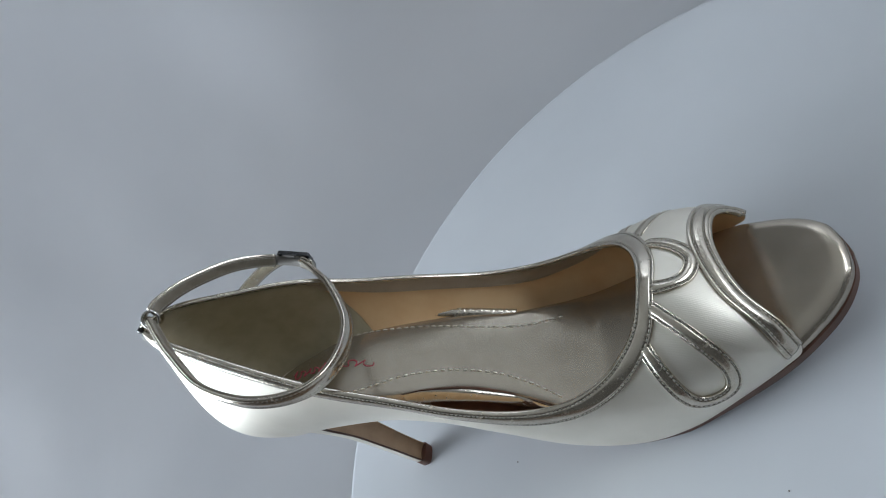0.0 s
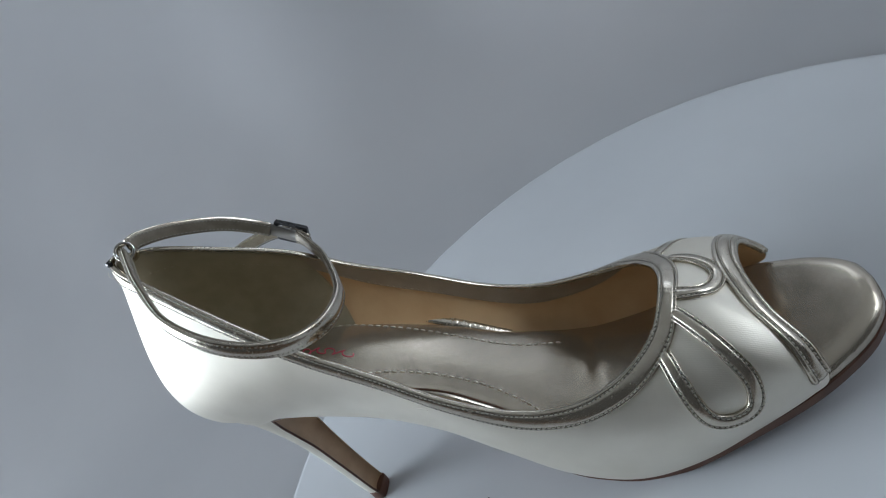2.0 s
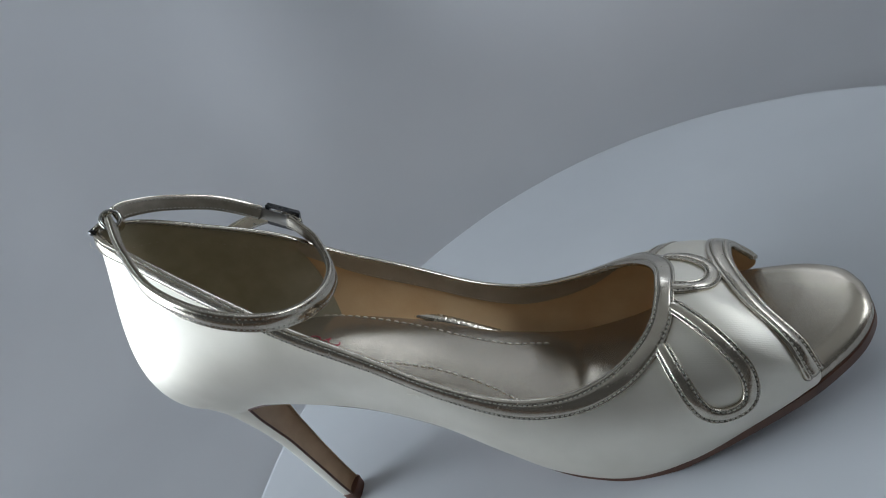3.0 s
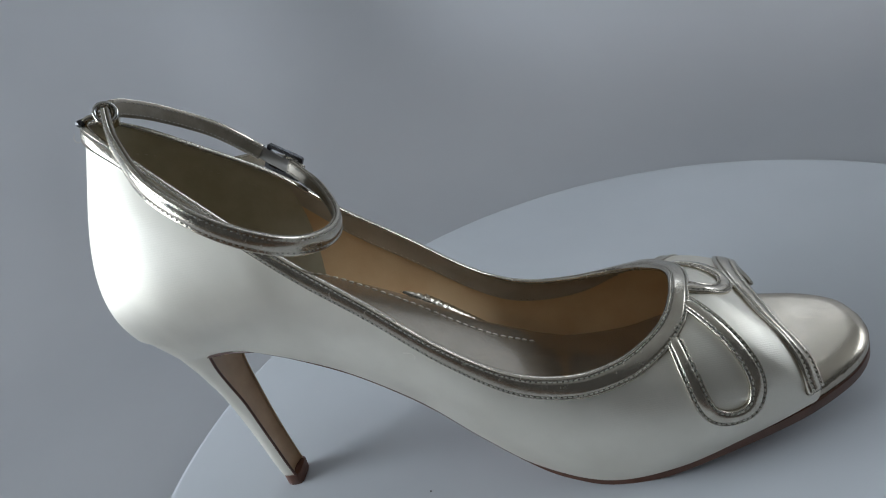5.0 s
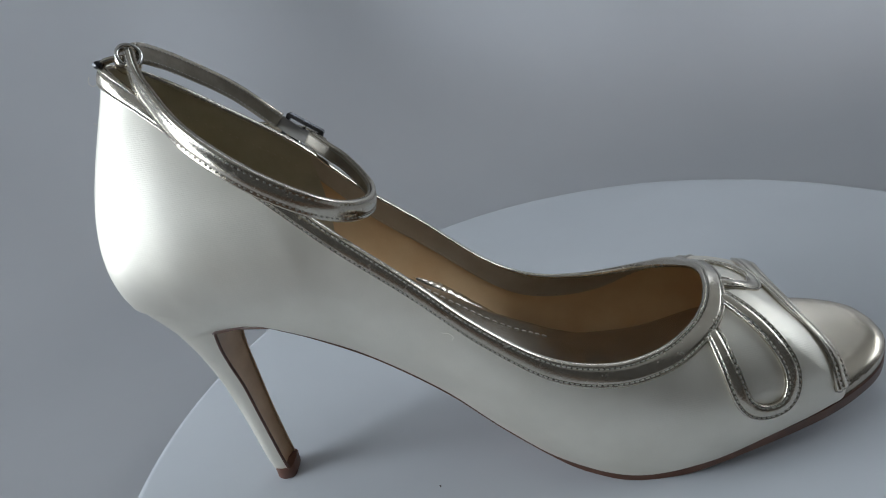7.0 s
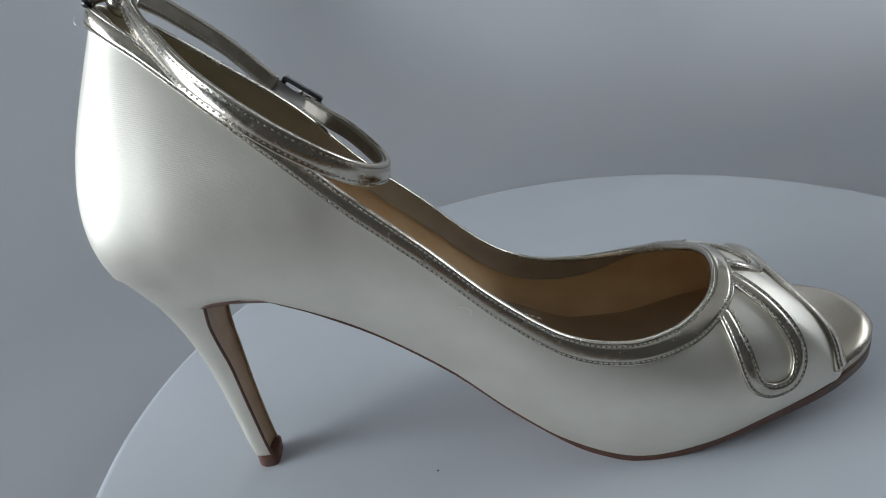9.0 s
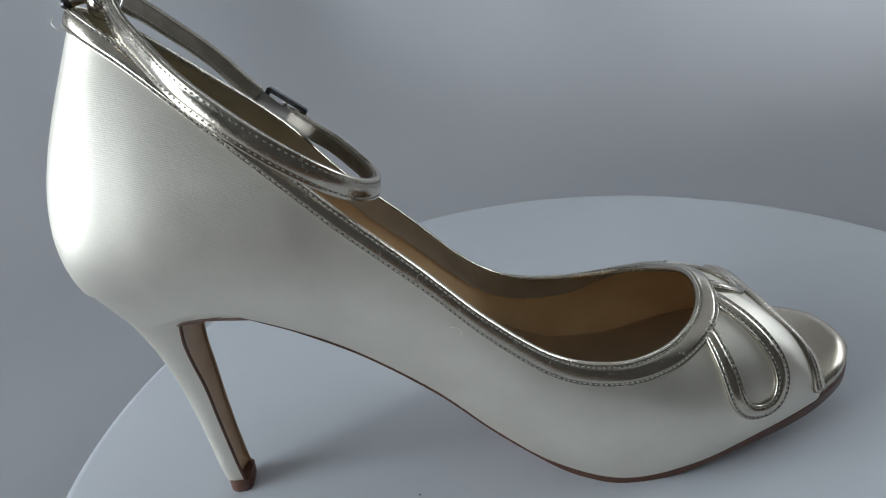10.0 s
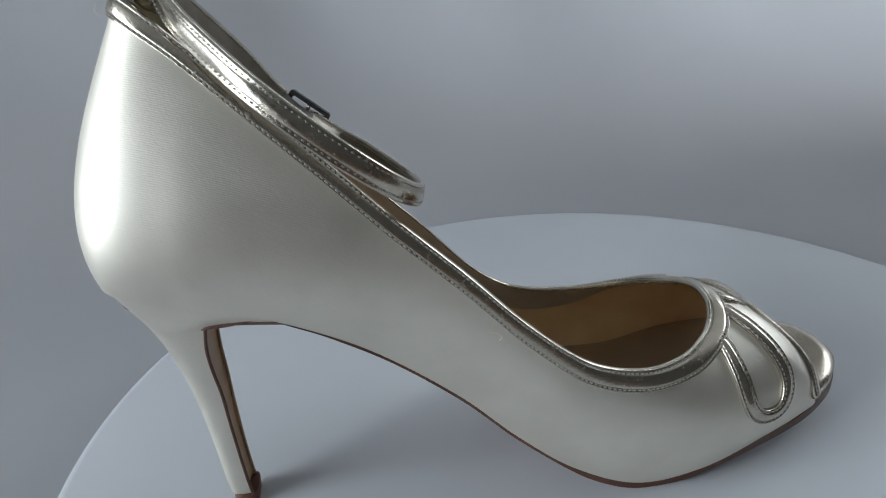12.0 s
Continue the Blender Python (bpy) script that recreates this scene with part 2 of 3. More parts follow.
def window_wall(number, name, turn, opening, length, paint=None, tone="dark grey"):
    """A wall with one window: local x is its thickness, local y runs along it."""
    place = ROOM @ turn
    y0, y1, z0, z1 = opening
    v, f = [], []
    for b in ((0, 0.12, length[0], y0, FLOOR, HI), (0, 0.12, y1, length[1], FLOOR, HI), (0, 0.12, y0, y1, FLOOR, z0), (0, 0.12, y0, y1, z1, HI)):
        bv, bf = box_verts(*b)
        f += [tuple(i + len(v) for i in face) for face in bf]
        v += bv
    wall = mesh_object(name, v, f, paint or WALL, False)
    wall.matrix_world = place
    tagged(wall, tone + " painted wall with a window opening", "wall", kind="structure")
    win = new(f"window_{number}")
    win.matrix_world = place
    tagged(win, "unseen white framed window with a daylight lamp in its opening", "window", kind="structure")

    def piece(name, b, mat):
        bv, bf = box_verts(*b)
        ob = mesh_object(name, bv, bf, mat, False)
        fix_normals(ob)
        ob.parent = win
        return ob
    for b in ((0.03, 0.09, y0, y0 + 0.05, z0, z1), (0.03, 0.09, y1 - 0.05, y1, z0, z1),
              (0.03, 0.09, y0 + 0.05, y1 - 0.05, z0, z0 + 0.05), (0.03, 0.09, y0 + 0.05, y1 - 0.05, z1 - 0.05, z1)):
        piece("window_frame", b, FRAMEW)
    glass = piece("pane", (0.055, 0.061, y0 + 0.05, y1 - 0.05, z0 + 0.05, z1 - 0.05), GLASS)
    glass.visible_shadow = False


window_wall(1, "wall_west", pose(-2.70, 0, 0), (-1.02, 1.26, -0.20, 1.30), (-2.1, 1.48))
# rear window is out of view, added round the lamp behind the cloth
window_wall(2, "wall_north", pose(0, 1.60, 0, 0, 0, -90), (0.47, 1.93, -0.14, 1.62), (-2.7, 2.5))

# unseen east window, put in only to hold its fill lamp
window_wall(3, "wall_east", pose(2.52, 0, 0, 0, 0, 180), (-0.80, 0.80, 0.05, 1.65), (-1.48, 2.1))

# ---- backdrop: one sheet that sweeps up behind the turntable ----
TX, TY, TR = 0.1273, 0.0247, 0.1972      # turntable centre and radius
BASE = -0.026                            # level of the desk


SET = Matrix.Translation((TX, TY, 0)) @ pose(0, 0, 0, 0, 0, 15)      # y runs away from the camera


def backdrop():
    prof = [(y, 0.0) for y in np.linspace(-0.21, 0.205, 22)]
    for k in range(1, 23):
        a = math.pi / 2 * k / 22
        prof.append((0.205 + 0.315 * math.sin(a), 0.315 * (1 - math.cos(a))))
    prof += [(0.52, z) for z in np.linspace(0.33, 0.46, 6)]
    verts = []
    xs = np.linspace(-1.45, 1.75, 220)
    for x in xs:
        fold = 0.0060 * math.sin(x * 13 + 1.0) + 0.0036 * math.sin(x * 21 + 0.4) + 0.0012 * math.sin(x * 37 + 2.0)
        for y, h in prof:
            k = min(max((y - 0.30) / 0.22, 0), 1)
            k = k * k * (3 - 2 * k)
            wander = 0.006 * noise.noise((x * 5, h * 4, 3.0)) + 0.003 * noise.noise((x * 11 + h * 6, h * 9, 7.0))
            near = min(x, 0.6)
            bow = -(0.60 * near * near + 0.72 * (x - near) if x > 0 else 0.05 * x * x) * min(max((y + 0.1) / 0.6, 0), 1)
            verts.append((x, y + bow + (fold * (0.5 + h) + wander) * k, BASE + h))
    ob = mesh_object("backdrop", verts, grid_faces(len(xs), len(prof)), CLOTH)
    fix_normals(ob)
    ob.matrix_world = SET
    return tagged(ob, "pale grey-white cloth backdrop hanging in soft folds", "backdrop", kind="structure")


backdrop()

desk = new("desk")
desk.matrix_world = SET
tagged(desk, "long brown wooden desk beneath the cloth sweep", "desk")
bv, bf = box_verts(-1.47, 1.77, -0.52, 0.60, BASE - 0.040, BASE - 0.004)
top = mesh_object("desktop", bv, bf, WOOD, False)
fix_normals(top)
top.parent = desk
for sx in (-1.40, 1.64):
    for sy in (-0.48, 0.50):
        bv, bf = box_verts(sx, sx + 0.06, sy, sy + 0.06, FLOOR, BASE - 0.040)
        leg = mesh_object("leg", bv, bf, WOOD, False)
        fix_normals(leg)
        leg.parent = desk


# ---- turntable ----
def lathe(profile, centre, n=160):
    verts = []
    for k in range(n):
        a = 2 * math.pi * k / n
        for r, z in profile:
            verts.append((centre[0] + r * math.cos(a), centre[1] + r * math.sin(a), z))
    return verts, grid_faces(n, len(profile), True, False)


turntable = new("turntable")
tagged(turntable, "round matt white turntable under the shoe", "turntable")
R = TR
v, f = lathe([(0.0, 0.0), (0.05, 0.0), (0.12, 0.0), (R - 0.004, 0.0), (R - 0.0012, -0.0006), (R, -0.0025), (R, -0.011), (R - 0.002, -0.013), (0.0, -0.013)], (TX, TY))
part("disc", v, f, TABLE, turntable, sharp=50)
v, f = lathe([(0.0, -0.0125), (0.12, -0.0125), (0.13, -0.016), (0.135, -0.020), (0.135, BASE + 0.0005), (0.0, BASE + 0.0005)], (TX, TY), 96)
part("base", v, f, TABLE, turntable, "matt white plastic base", sharp=40)

# ---- the shoe ----
shoe = new("high_heel_shoe")
tagged(shoe, "ivory satin peep-toe high heel shoe with champagne metallic trim", "shoe")

# stations round the upper, from the back seam along the inner side, over the vamp and back along the outer side
BOTTOM = [(-.0230, 0, .0865), (-.0174, -.0135, .0855), (-.001, -.0190, .0815), (.018, -.0195, .0755), (.036, -.0185, .0655),
          (.0511, -.0175, .0540), (.0694, -.0195, .0385), (.0851, -.0240, .0235), (.1014, -.0295, .0120), (.121, -.0325, .0040),
          (.1423, -.0338, .0060), (.1641, -.0318, .0115), (.1790, -.0295, .0155), (.1850, -.0275, .0180), (.1845, -.0235, .0276),
          (.1794, -.0125, .0374), (.1775, .0045, .0406), (.1795, .0185, .0384), (.1830, .0270, .0300), (.1860, .0290, .0180),
          (.164, .0350, .0115), (.14, .0385, .0060), (.12, .0390, .0045), (.10, .0365, .0120), (.085, .0320, .0230),
          (.068, .0255, .0385), (.05, .0200, .0545), (.034, .0190, .0665), (.017, .0195, .0758), (-.001, .0190, .0815), (-.0174, .0135, .0855)]
TOPLINE = [(-.0006, 0, .1540), (.0036, -.0048, .1508), (.0115, -.0088, .1436), (.0262, -.0153, .1290), (.0405, -.0212, .1149),
           (.0540, -.0258, .1010), (.070, -.0293, .0850), (.0860, -.0325, .0680), (.1028, -.0337, .0538), (.119, -.0335, .0480),
           (.133, -.0295, .0468), (.1430, -.0235, .0480), (.1490, -.0175, .0497), (.1526, -.0110, .0517), (.1545, -.004, .0521),
           (.1552, .0015, .0515), (.1545, .0075, .0499), (.1520, .0150, .0469), (.1475, .0225, .0438), (.1417, .0287, .0408),
           (.133, .0340, .0384), (.1234, .0382, .0372), (.110, .0415, .0380), (.0980, .0420, .0430), (.0852, .0396, .0543),
           (.0688, .0354, .0744), (.0515, .0309, .0944), (.0366, .0254, .1156), (.0195, .0172, .1345), (.0074, .0108, .1474), (.0016, .0055, .1524)]
BULGE = [(-.0066, 0, 0), (-.0048, -.0058, 0), (-.001, -.0075, 0), (0, -.0075, 0), (0, -.0065, 0),
         (0, -.0050, 0), (0, -.0040, 0), (0, -.0035, 0), (0, -.0040, 0), (0, -.0050, .001),
         (.001, -.0070, .001), (.003, -.0084, .002), (.003, -.0076, .004), (.002, -.0075, .0050), (.001, -.0040, .0045),
         (0, -.001, .0022), (0, 0, .0014), (0, .0008, .0012), (.001, .0040, .0030), (.002, .0070, .0040),
         (.001, .0065, .003), (0, .0050, .001), (0, .0040, .0), (0, .0035, 0), (0, .0040, 0),
         (0, .0045, 0), (0, .0055, 0), (0, .0070, 0), (0, .0075, 0), (-.001, .0075, 0), (-.0048, .0058, 0)]
NU, NV = 372, 41
low, high, puff = (curve_points(k, NU, True) for k in (BOTTOM, TOPLINE, BULGE))
vv = np.linspace(0, 1, NV)
SURF = low[:, None] * (1 - vv)[None, :, None] + high[:, None] * vv[None, :, None] + puff[:, None] * (4 * vv * (1 - vv))[None, :, None]
around = np.minimum(np.arange(NU), NU - np.arange(NU)) / NU * len(BOTTOM)
SURF += (puff * (np.clip(1 - around / 4, 0, 1) * 0.8)[:, None])[:, None] * (4 * vv * (1 - vv) * (0.5 - vv) * 2)[None, :, None] * np.array([0.5, 1, 1])
du = np.roll(SURF, -1, 0) - np.roll(SURF, 1, 0)
dv = np.gradient(SURF, axis=1)
NORM = unit(np.cross(du, dv))
if NORM[0, NV // 2, 0] > 0:
    NORM = -NORM


def surface_part(name, offset, mat, u0, u1, v0, v1, label=""):
    """A piece of the upper's shell at an offset along its normals; u wraps."""
    us = [u % NU for u in range(u0, u1 + 1)]
    closed = (u1 - u0) >= NU - 1
    cols = list(range(v0, v1 + 1))
    verts = [SURF[u, c] + NORM[u, c] * offset for u in us for c in cols]
    return part(name, verts, grid_faces(len(us), len(cols), closed, False), mat, shoe, label)


def station(k):
    return int(round(k * NU / len(BOTTOM)))


upper = surface_part("upper", 0.0, SATIN, 0, NU - 1, 0, NV - 1, "ivory satin upper with a fine twill weave")
THICK = 0.0008


def band_rows():
    """For each u: the surface row by arc length down from the topline."""
    seg = np.linalg.norm(np.diff(SURF, axis=1), axis=2)
    from_top = np.concatenate([np.zeros((NU, 1)), np.cumsum(seg[:, ::-1], axis=1)], axis=1)
    return from_top


FROM_TOP = band_rows()


def down(u, d):
    """Point and normal on the shell at arc length d below the topline."""
    t = np.interp(d, FROM_TOP[u], np.arange(NV))
    k = NV - 1 - t
    a = int(min(max(math.floor(k), 0), NV - 2))
    w = k - a
    return SURF[u, a] * (1 - w) + SURF[u, a + 1] * w, unit(NORM[u, a] * (1 - w) + NORM[u, a + 1] * w)


PIPE = 0.0052 + 0.0014 * np.clip((SURF[:, -1, 0] - 0.01) / 0.09, 0, 1)      # wider towards the vamp
verts = []
prof = [(1.0, -0.0003), (1.0, 0.0006), (0.97, 0.00085), (0.92, 0.0009), (0.885, 0.0008), (0.86, 0.00055), (0.835, 0.0008), (0.79, 0.0011), (0.70, 0.0012),
        (0.5, 0.00126), (0.32, 0.0012), (0.22, 0.0011), (0.185, 0.0008), (0.16, 0.00055), (0.135, 0.0008), (0.10, 0.0010), (0.04, 0.0009), (0.0, 0.0005)]
for u in range(NU):
    for d, h in prof:
        p, n = down(u, d * PIPE[u])
        verts.append(p + n * h)
    p, n = down(u, 0.0)
    up = unit(SURF[u, -1] - SURF[u, -2])
    verts += [p + up * 0.0003 + n * 0.0001, p + up * 0.0003 - n * (THICK * 0.8), p - n * (THICK + 0.0003), p - up * 0.002 - n * (THICK + 0.0002)]
topline_trim = part("topline_trim", verts, grid_faces(NU, len(prof) + 4, True, False), SILVER, shoe, "champagne metallic leather binding round the topline")
for d in (0.16, 0.86):
    pts = [down(u % NU, d * PIPE[u % NU]) for u in range(NU + 1)]
    stitch_row([p + n * 0.0008 for p, n in pts], [n for p, n in pts], topline_trim)


# lining: tan leather, a taupe band below the rim, and a dark heel lining
def lining_part(name, mat, u0, u1, d0, d1, offset, label, rows=14):
    verts = []
    us = [u % NU for u in range(u0, u1 + 1)]
    for u in us:
        total = FROM_TOP[u][-1]
        for d in np.linspace(d0, min(d1, total), rows):
            p, n = down(u, d)
            verts.append(p - n * offset)
    return part(name, verts, grid_faces(len(us), rows, (u1 - u0) >= NU - 1, False), mat, shoe, label)


lining_part("lining", LINING, 0, NU - 1, 0.001, 0.2, THICK, "tan leather lining", 30)
band = lining_part("lining_band", BAND, 0, NU - 1, 0.0005, 0.012, THICK + 0.0004, "taupe leather band inside the topline", 8)
pts = [down(u % NU, 0.0112) for u in range(NU + 1)]
v, f = dashes([p - n * (THICK + 0.0005) for p, n in pts], [-n for p, n in pts], pitch=0.0026)
tagged(part("stitching", v, f, BAND, band), kind="stuff")
lining_part("heel_lining", SUEDE, station(-4.2), station(4.2), 0.0008, 0.2, THICK + 0.0008, "dark olive-taupe suede heel lining", 30)

# folded lower edge of the satin, over the heel seat
fold_line = np.array([SURF[u % NU, 0] - NORM[u % NU, 0] * 0.00034 + np.array([0, 0, 0.0003]) for u in range(station(-3.0), station(3.0) + 1)])
v, f = tube(fold_line, 0.0005, 8)
part("folded_edge", v, f, SATIN, shoe, "folded satin edge over the heel seat")

# toe opening binding, set on the shell's front edge
tree_bm = bmesh.new()
tree_bm.from_mesh(upper.data)
from mathutils.bvhtree import BVHTree
SHELL = BVHTree.FromBMesh(tree_bm)
tree_bm.free()


def snap(points, lift=0.0, cut=-1.0):
    """Points and outward normals on the shell."""
    ps, ns, deep = [], [], []
    for p in points:
        loc, nor, idx, dist = SHELL.find_nearest(Vector(p))
        u, w = divmod(idx, NV - 1)
        n = NORM[min(u, NU - 1), min(w, NV - 1)]
        if FROM_TOP[min(u, NU - 1)][NV - 1 - w] < cut:
            continue
        ps.append(np.array(loc) + n * lift)
        ns.append(n)
        deep.append(FROM_TOP[min(u, NU - 1)][NV - 1 - w])
    ps, ns = np.array(ps), np.array(ns)
    if cut >= 0:
        ns[1:-1] = unit(ns[:-2] + ns[1:-1] * 2 + ns[2:])
        return ps, ns, np.array(deep)
    for _ in range(3):
        ns[1:-1] = unit(ns[:-2] + ns[1:-1] * 2 + ns[2:])
    return ps, ns


# one loop's section: a rolled lip, a stitched valley, the flat middle, and the same again
LOOP_STRIP = [(-1, -0.0004), (-1, 0.0006), (-0.94, 0.0010), (-0.84, 0.0010), (-0.74, 0.0007), (-0.66, 0.0004), (-0.58, 0.0008), (-0.44, 0.0012), (0, 0.0013),
              (0.44, 0.0012), (0.58, 0.0008), (0.66, 0.0004), (0.74, 0.0007), (0.84, 0.0010), (0.94, 0.0010), (1.0, 0.0006), (1.0, -0.0004)]
TOE_W = 0.0070
TOE_STRIP = [(-1, -0.0006), (-1, 0.0006), (-0.94, 0.0010), (-0.72, 0.0011), (-0.62, 0.0009), (-0.55, 0.0006), (-0.48, 0.0010), (-0.3, 0.0013), (0, 0.0014),
             (0.3, 0.0013), (0.48, 0.0010), (0.55, 0.0006), (0.62, 0.0009), (0.72, 0.0011), (0.94, 0.0010), (1, 0.0006), (1, -0.0006)]
edge = even([SURF[u, 0] for u in range(station(13.55), station(18.6) + 1)], 0.0009)
ep, en = snap(edge)
tg = tangents(edge)
across = unit(np.cross(en, tg))
if across[len(edge) // 2][0] > 0:
    across = -across
tp, tn = snap(edge + across * (TOE_W * 0.46))
for _ in range(3):
    tp[1:-1] = (tp[:-2] + 2 * tp[1:-1] + tp[2:]) / 4
tp = np.r_[[tp[0] - unit(tp[4] - tp[0]) * d for d in (0.0027, 0.0018, 0.0009)], tp, [tp[-1] - unit(tp[-5] - tp[-1]) * d for d in (0.0011, 0.0022)]]
tn = np.r_[tn[:1], tn[:1], tn[:1], tn, tn[-1:], tn[-1:]]
v, f = ribbon(tp, tn, TOE_W, TOE_STRIP)
toe_trim = part("toe_trim", v, f, SILVER, shoe, "champagne metallic leather binding round the peep toe")
side = unit(np.cross(tn, tangents(tp)))
for k in (-0.55, 0.55):
    stitch_row(tp + side * (k * TOE_W / 2) + tn * 0.0008, tn, toe_trim)
v, f = tube(edge - across * 0.0002 - en * 0.0007, 0.0011, 8)
part("toe_edge", v, f, SILVER, shoe, "rolled metallic edge of the peep toe")

# three petal loops of metallic strip on the vamp
PETAL_A = [(.1472, -.0200, .0500), (.1492, -.0254, .0460), (.1502, -.0310, .0384), (.1524, -.0358, .0292), (.1584, -.0385, .0250), (.1648, -.0358, .0260),
           (.1674, -.0329, .0337), (.1638, -.0260, .0431), (.1570, -.0160, .0497), (.1510, -.0085, .0535)]
PETAL_B = [(.1530, -.0060, .0530), (.1610, -.0092, .0508), (.1685, -.0068, .0474), (.1718, .0004, .0457), (.1681, .0078, .0468), (.1600, .0135, .0480), (.1520, .0145, .0500)]
PETAL_C = [(x - 0.001, 0.0065 - y, z - 0.005) for x, y, z in PETAL_A]


def petal(keys, label, width=0.0049, cut=0.0030, rise=1.0):
    pts = even(curve_points(keys, 160), 0.0008)
    pts, nor, deep = snap(pts, cut=cut)
    for _ in range(4):
        pts[1:-1] = (pts[:-2] + 2 * pts[1:-1] + pts[2:]) / 4
    deep = np.convolve(np.pad(deep, 3, mode="edge"), np.ones(7) / 7, "valid")
    pts = pts - nor * (0.0012 * np.clip((0.0072 - deep) / 0.0022, 0, 1))[:, None]      # the ends dive under the topline binding
    side = unit(np.cross(nor, tangents(pts)))
    inward = 1 if ((pts.mean(0) - pts) * side).sum() > 0 else -1
    v, f = ribbon(pts, nor, width, [(a * inward, h * rise) for a, h in LOOP_STRIP])
    ob = part("bow_loop", v, f, SILVER, shoe, label)
    for s in (-0.33, 0.33):
        stitch_row(pts + side * (s * inward * width) + nor * (0.0007 * rise), nor, ob)
    return ob


petal(PETAL_A, "champagne metallic leather petal loop")
petal(PETAL_B, "small champagne metallic leather petal loop")
petal(PETAL_C, "champagne metallic leather petal loop", rise=0.25)

# ---- soles ----
# stations along the shoe: x, inner y, outer y, z
OUT = [(-.003, -.0105, .0105, .0702), (.008, -.0142, .0142, .0718), (.018, -.0178, .0178, .0740), (.027, -.0178, .0182, .0696), (.036, -.0172, .0180, .0638), (.0511, -.0165, .0190, .0523), (.0694, -.0185, .0245, .0366),
       (.0851, -.0228, .0310, .0215), (.1014, -.0285, .0355, .0095), (.112, -.0300, .0375, .0032), (.121, -.0310, .0382, .0003), (.132, -.0320, .0385, .0003),
       (.1423, -.0328, .0378, .0025), (.1641, -.0315, .0345, .0080), (.180, -.0290, .0300, .0115), (.192, -.0238, .0240, .0126), (.2000, -.0185, .0188, .0130),
       (.2055, -.0124, .0128, .0132), (.2082, -.0070, .0078, .0134), (.2094, -.0005, .0010, .0135)]


def sole_part(name, keys, thick, crown, mat, label, rounding=0.25, n=120, across=15, top_z=None):
    """A plate along the shoe: keys of x, inner y, outer y, z of its underside."""
    k = curve_points([(a, b, d) for a, b, c, d in keys], n)
    o = curve_points([(a, c, d) for a, b, c, d in keys], n)
    ring = []
    rim_line = np.r_[k[:, :2], o[::-1, :2]]
    rim_line = even(np.c_[rim_line, np.zeros(len(rim_line))], 0.0004)[:, :2]
    for i in range(n):
        x, yi, z = k[i]
        yo = o[i][1]
        t = thick(x) if callable(thick) else thick
        mid, half = (yi + yo) / 2, (yo - yi) / 2
        rowv = []
        for j in range(across):
            a = math.sin(math.pi / 2 * (-1 + 2 * j / (across - 1)))
            rowv.append((x, mid + half * a * (1 - 0.0), z))
        for j in range(across):
            a = math.sin(math.pi / 2 * (1 - 2 * j / (across - 1)))
            e = abs(a)
            lip = 0.0035 if x < .16 else 0.0035 + 0.0015 * min(1, (x - .16) / .02)
            inside = np.hypot(rim_line[:, 0] - x, rim_line[:, 1] - (mid + half * a)).min()
            drop = rounding * t * (1 - math.sqrt(max(0.0, 1 - max(0, 1 - inside / lip) ** 2)))
            rowv.append((x, mid + half * a, z + t - drop + crown * (1 - e * e) * (1 if x < .12 else max(0.2, 1 - (x - .12) / .05))))
        ring.append(rowv)
    m = 2 * across
    verts = [p for r in ring for p in r]
    faces = grid_faces(n, m, False, True) + [tuple(range(m)), tuple(range(len(verts) - m, len(verts)))]
    return part(name, verts, faces, mat, shoe, label, sharp=40)


sole_part("outsole", OUT, lambda x: 0.0015 if x < .09 else (0.0034 if x > .12 else 0.0015 + 0.0019 * (x - .09) / .03), 0.0, BROWN, "thin brown leather outsole", 0.1)
INS = [(-.0195, -.0040, .0040, .0790), (-.0150, -.0105, .0105, .0790), (-.004, -.0150, .0150, .0780), (.010, -.0160, .0175, .0760), (.024, -.0160, .0195, .0735), (.036, -.0150, .0215, .0685),
       (.0511, -.0130, .0255, .0565), (.0694, -.0100, .0295, .0405), (.0851, -.0132, .0302, .0270), (.1014, -.0205, .0335, .0148), (.112, -.0265, .0360, .0085), (.121, -.0292, .0372, .0055),
       (.1423, -.0310, .0365, .0060), (.1641, -.0295, .0335, .0115), (.180, -.0280, .0290, .0146), (.192, -.0232, .0230, .0160), (.2000, -.0180, .0178, .0167),
       (.2055, -.0122, .0122, .0171), (.2080, -.0070, .0076, .0172), (.2090, -.0005, .0010, .0172)]
insole = sole_part("insole", INS, lambda x: 0.0085 if x < .10 else (0.0050 if x > .14 else 0.0085 - 0.0035 * (x - .10) / .04), 0.0010, INSOLE, "pearl taupe leather insole with a stitched pad", 0.62, 260, 37)

# ---- heel ----
heel = new("heel")
heel.parent = shoe
tagged(heel, "slim satin covered stiletto heel")
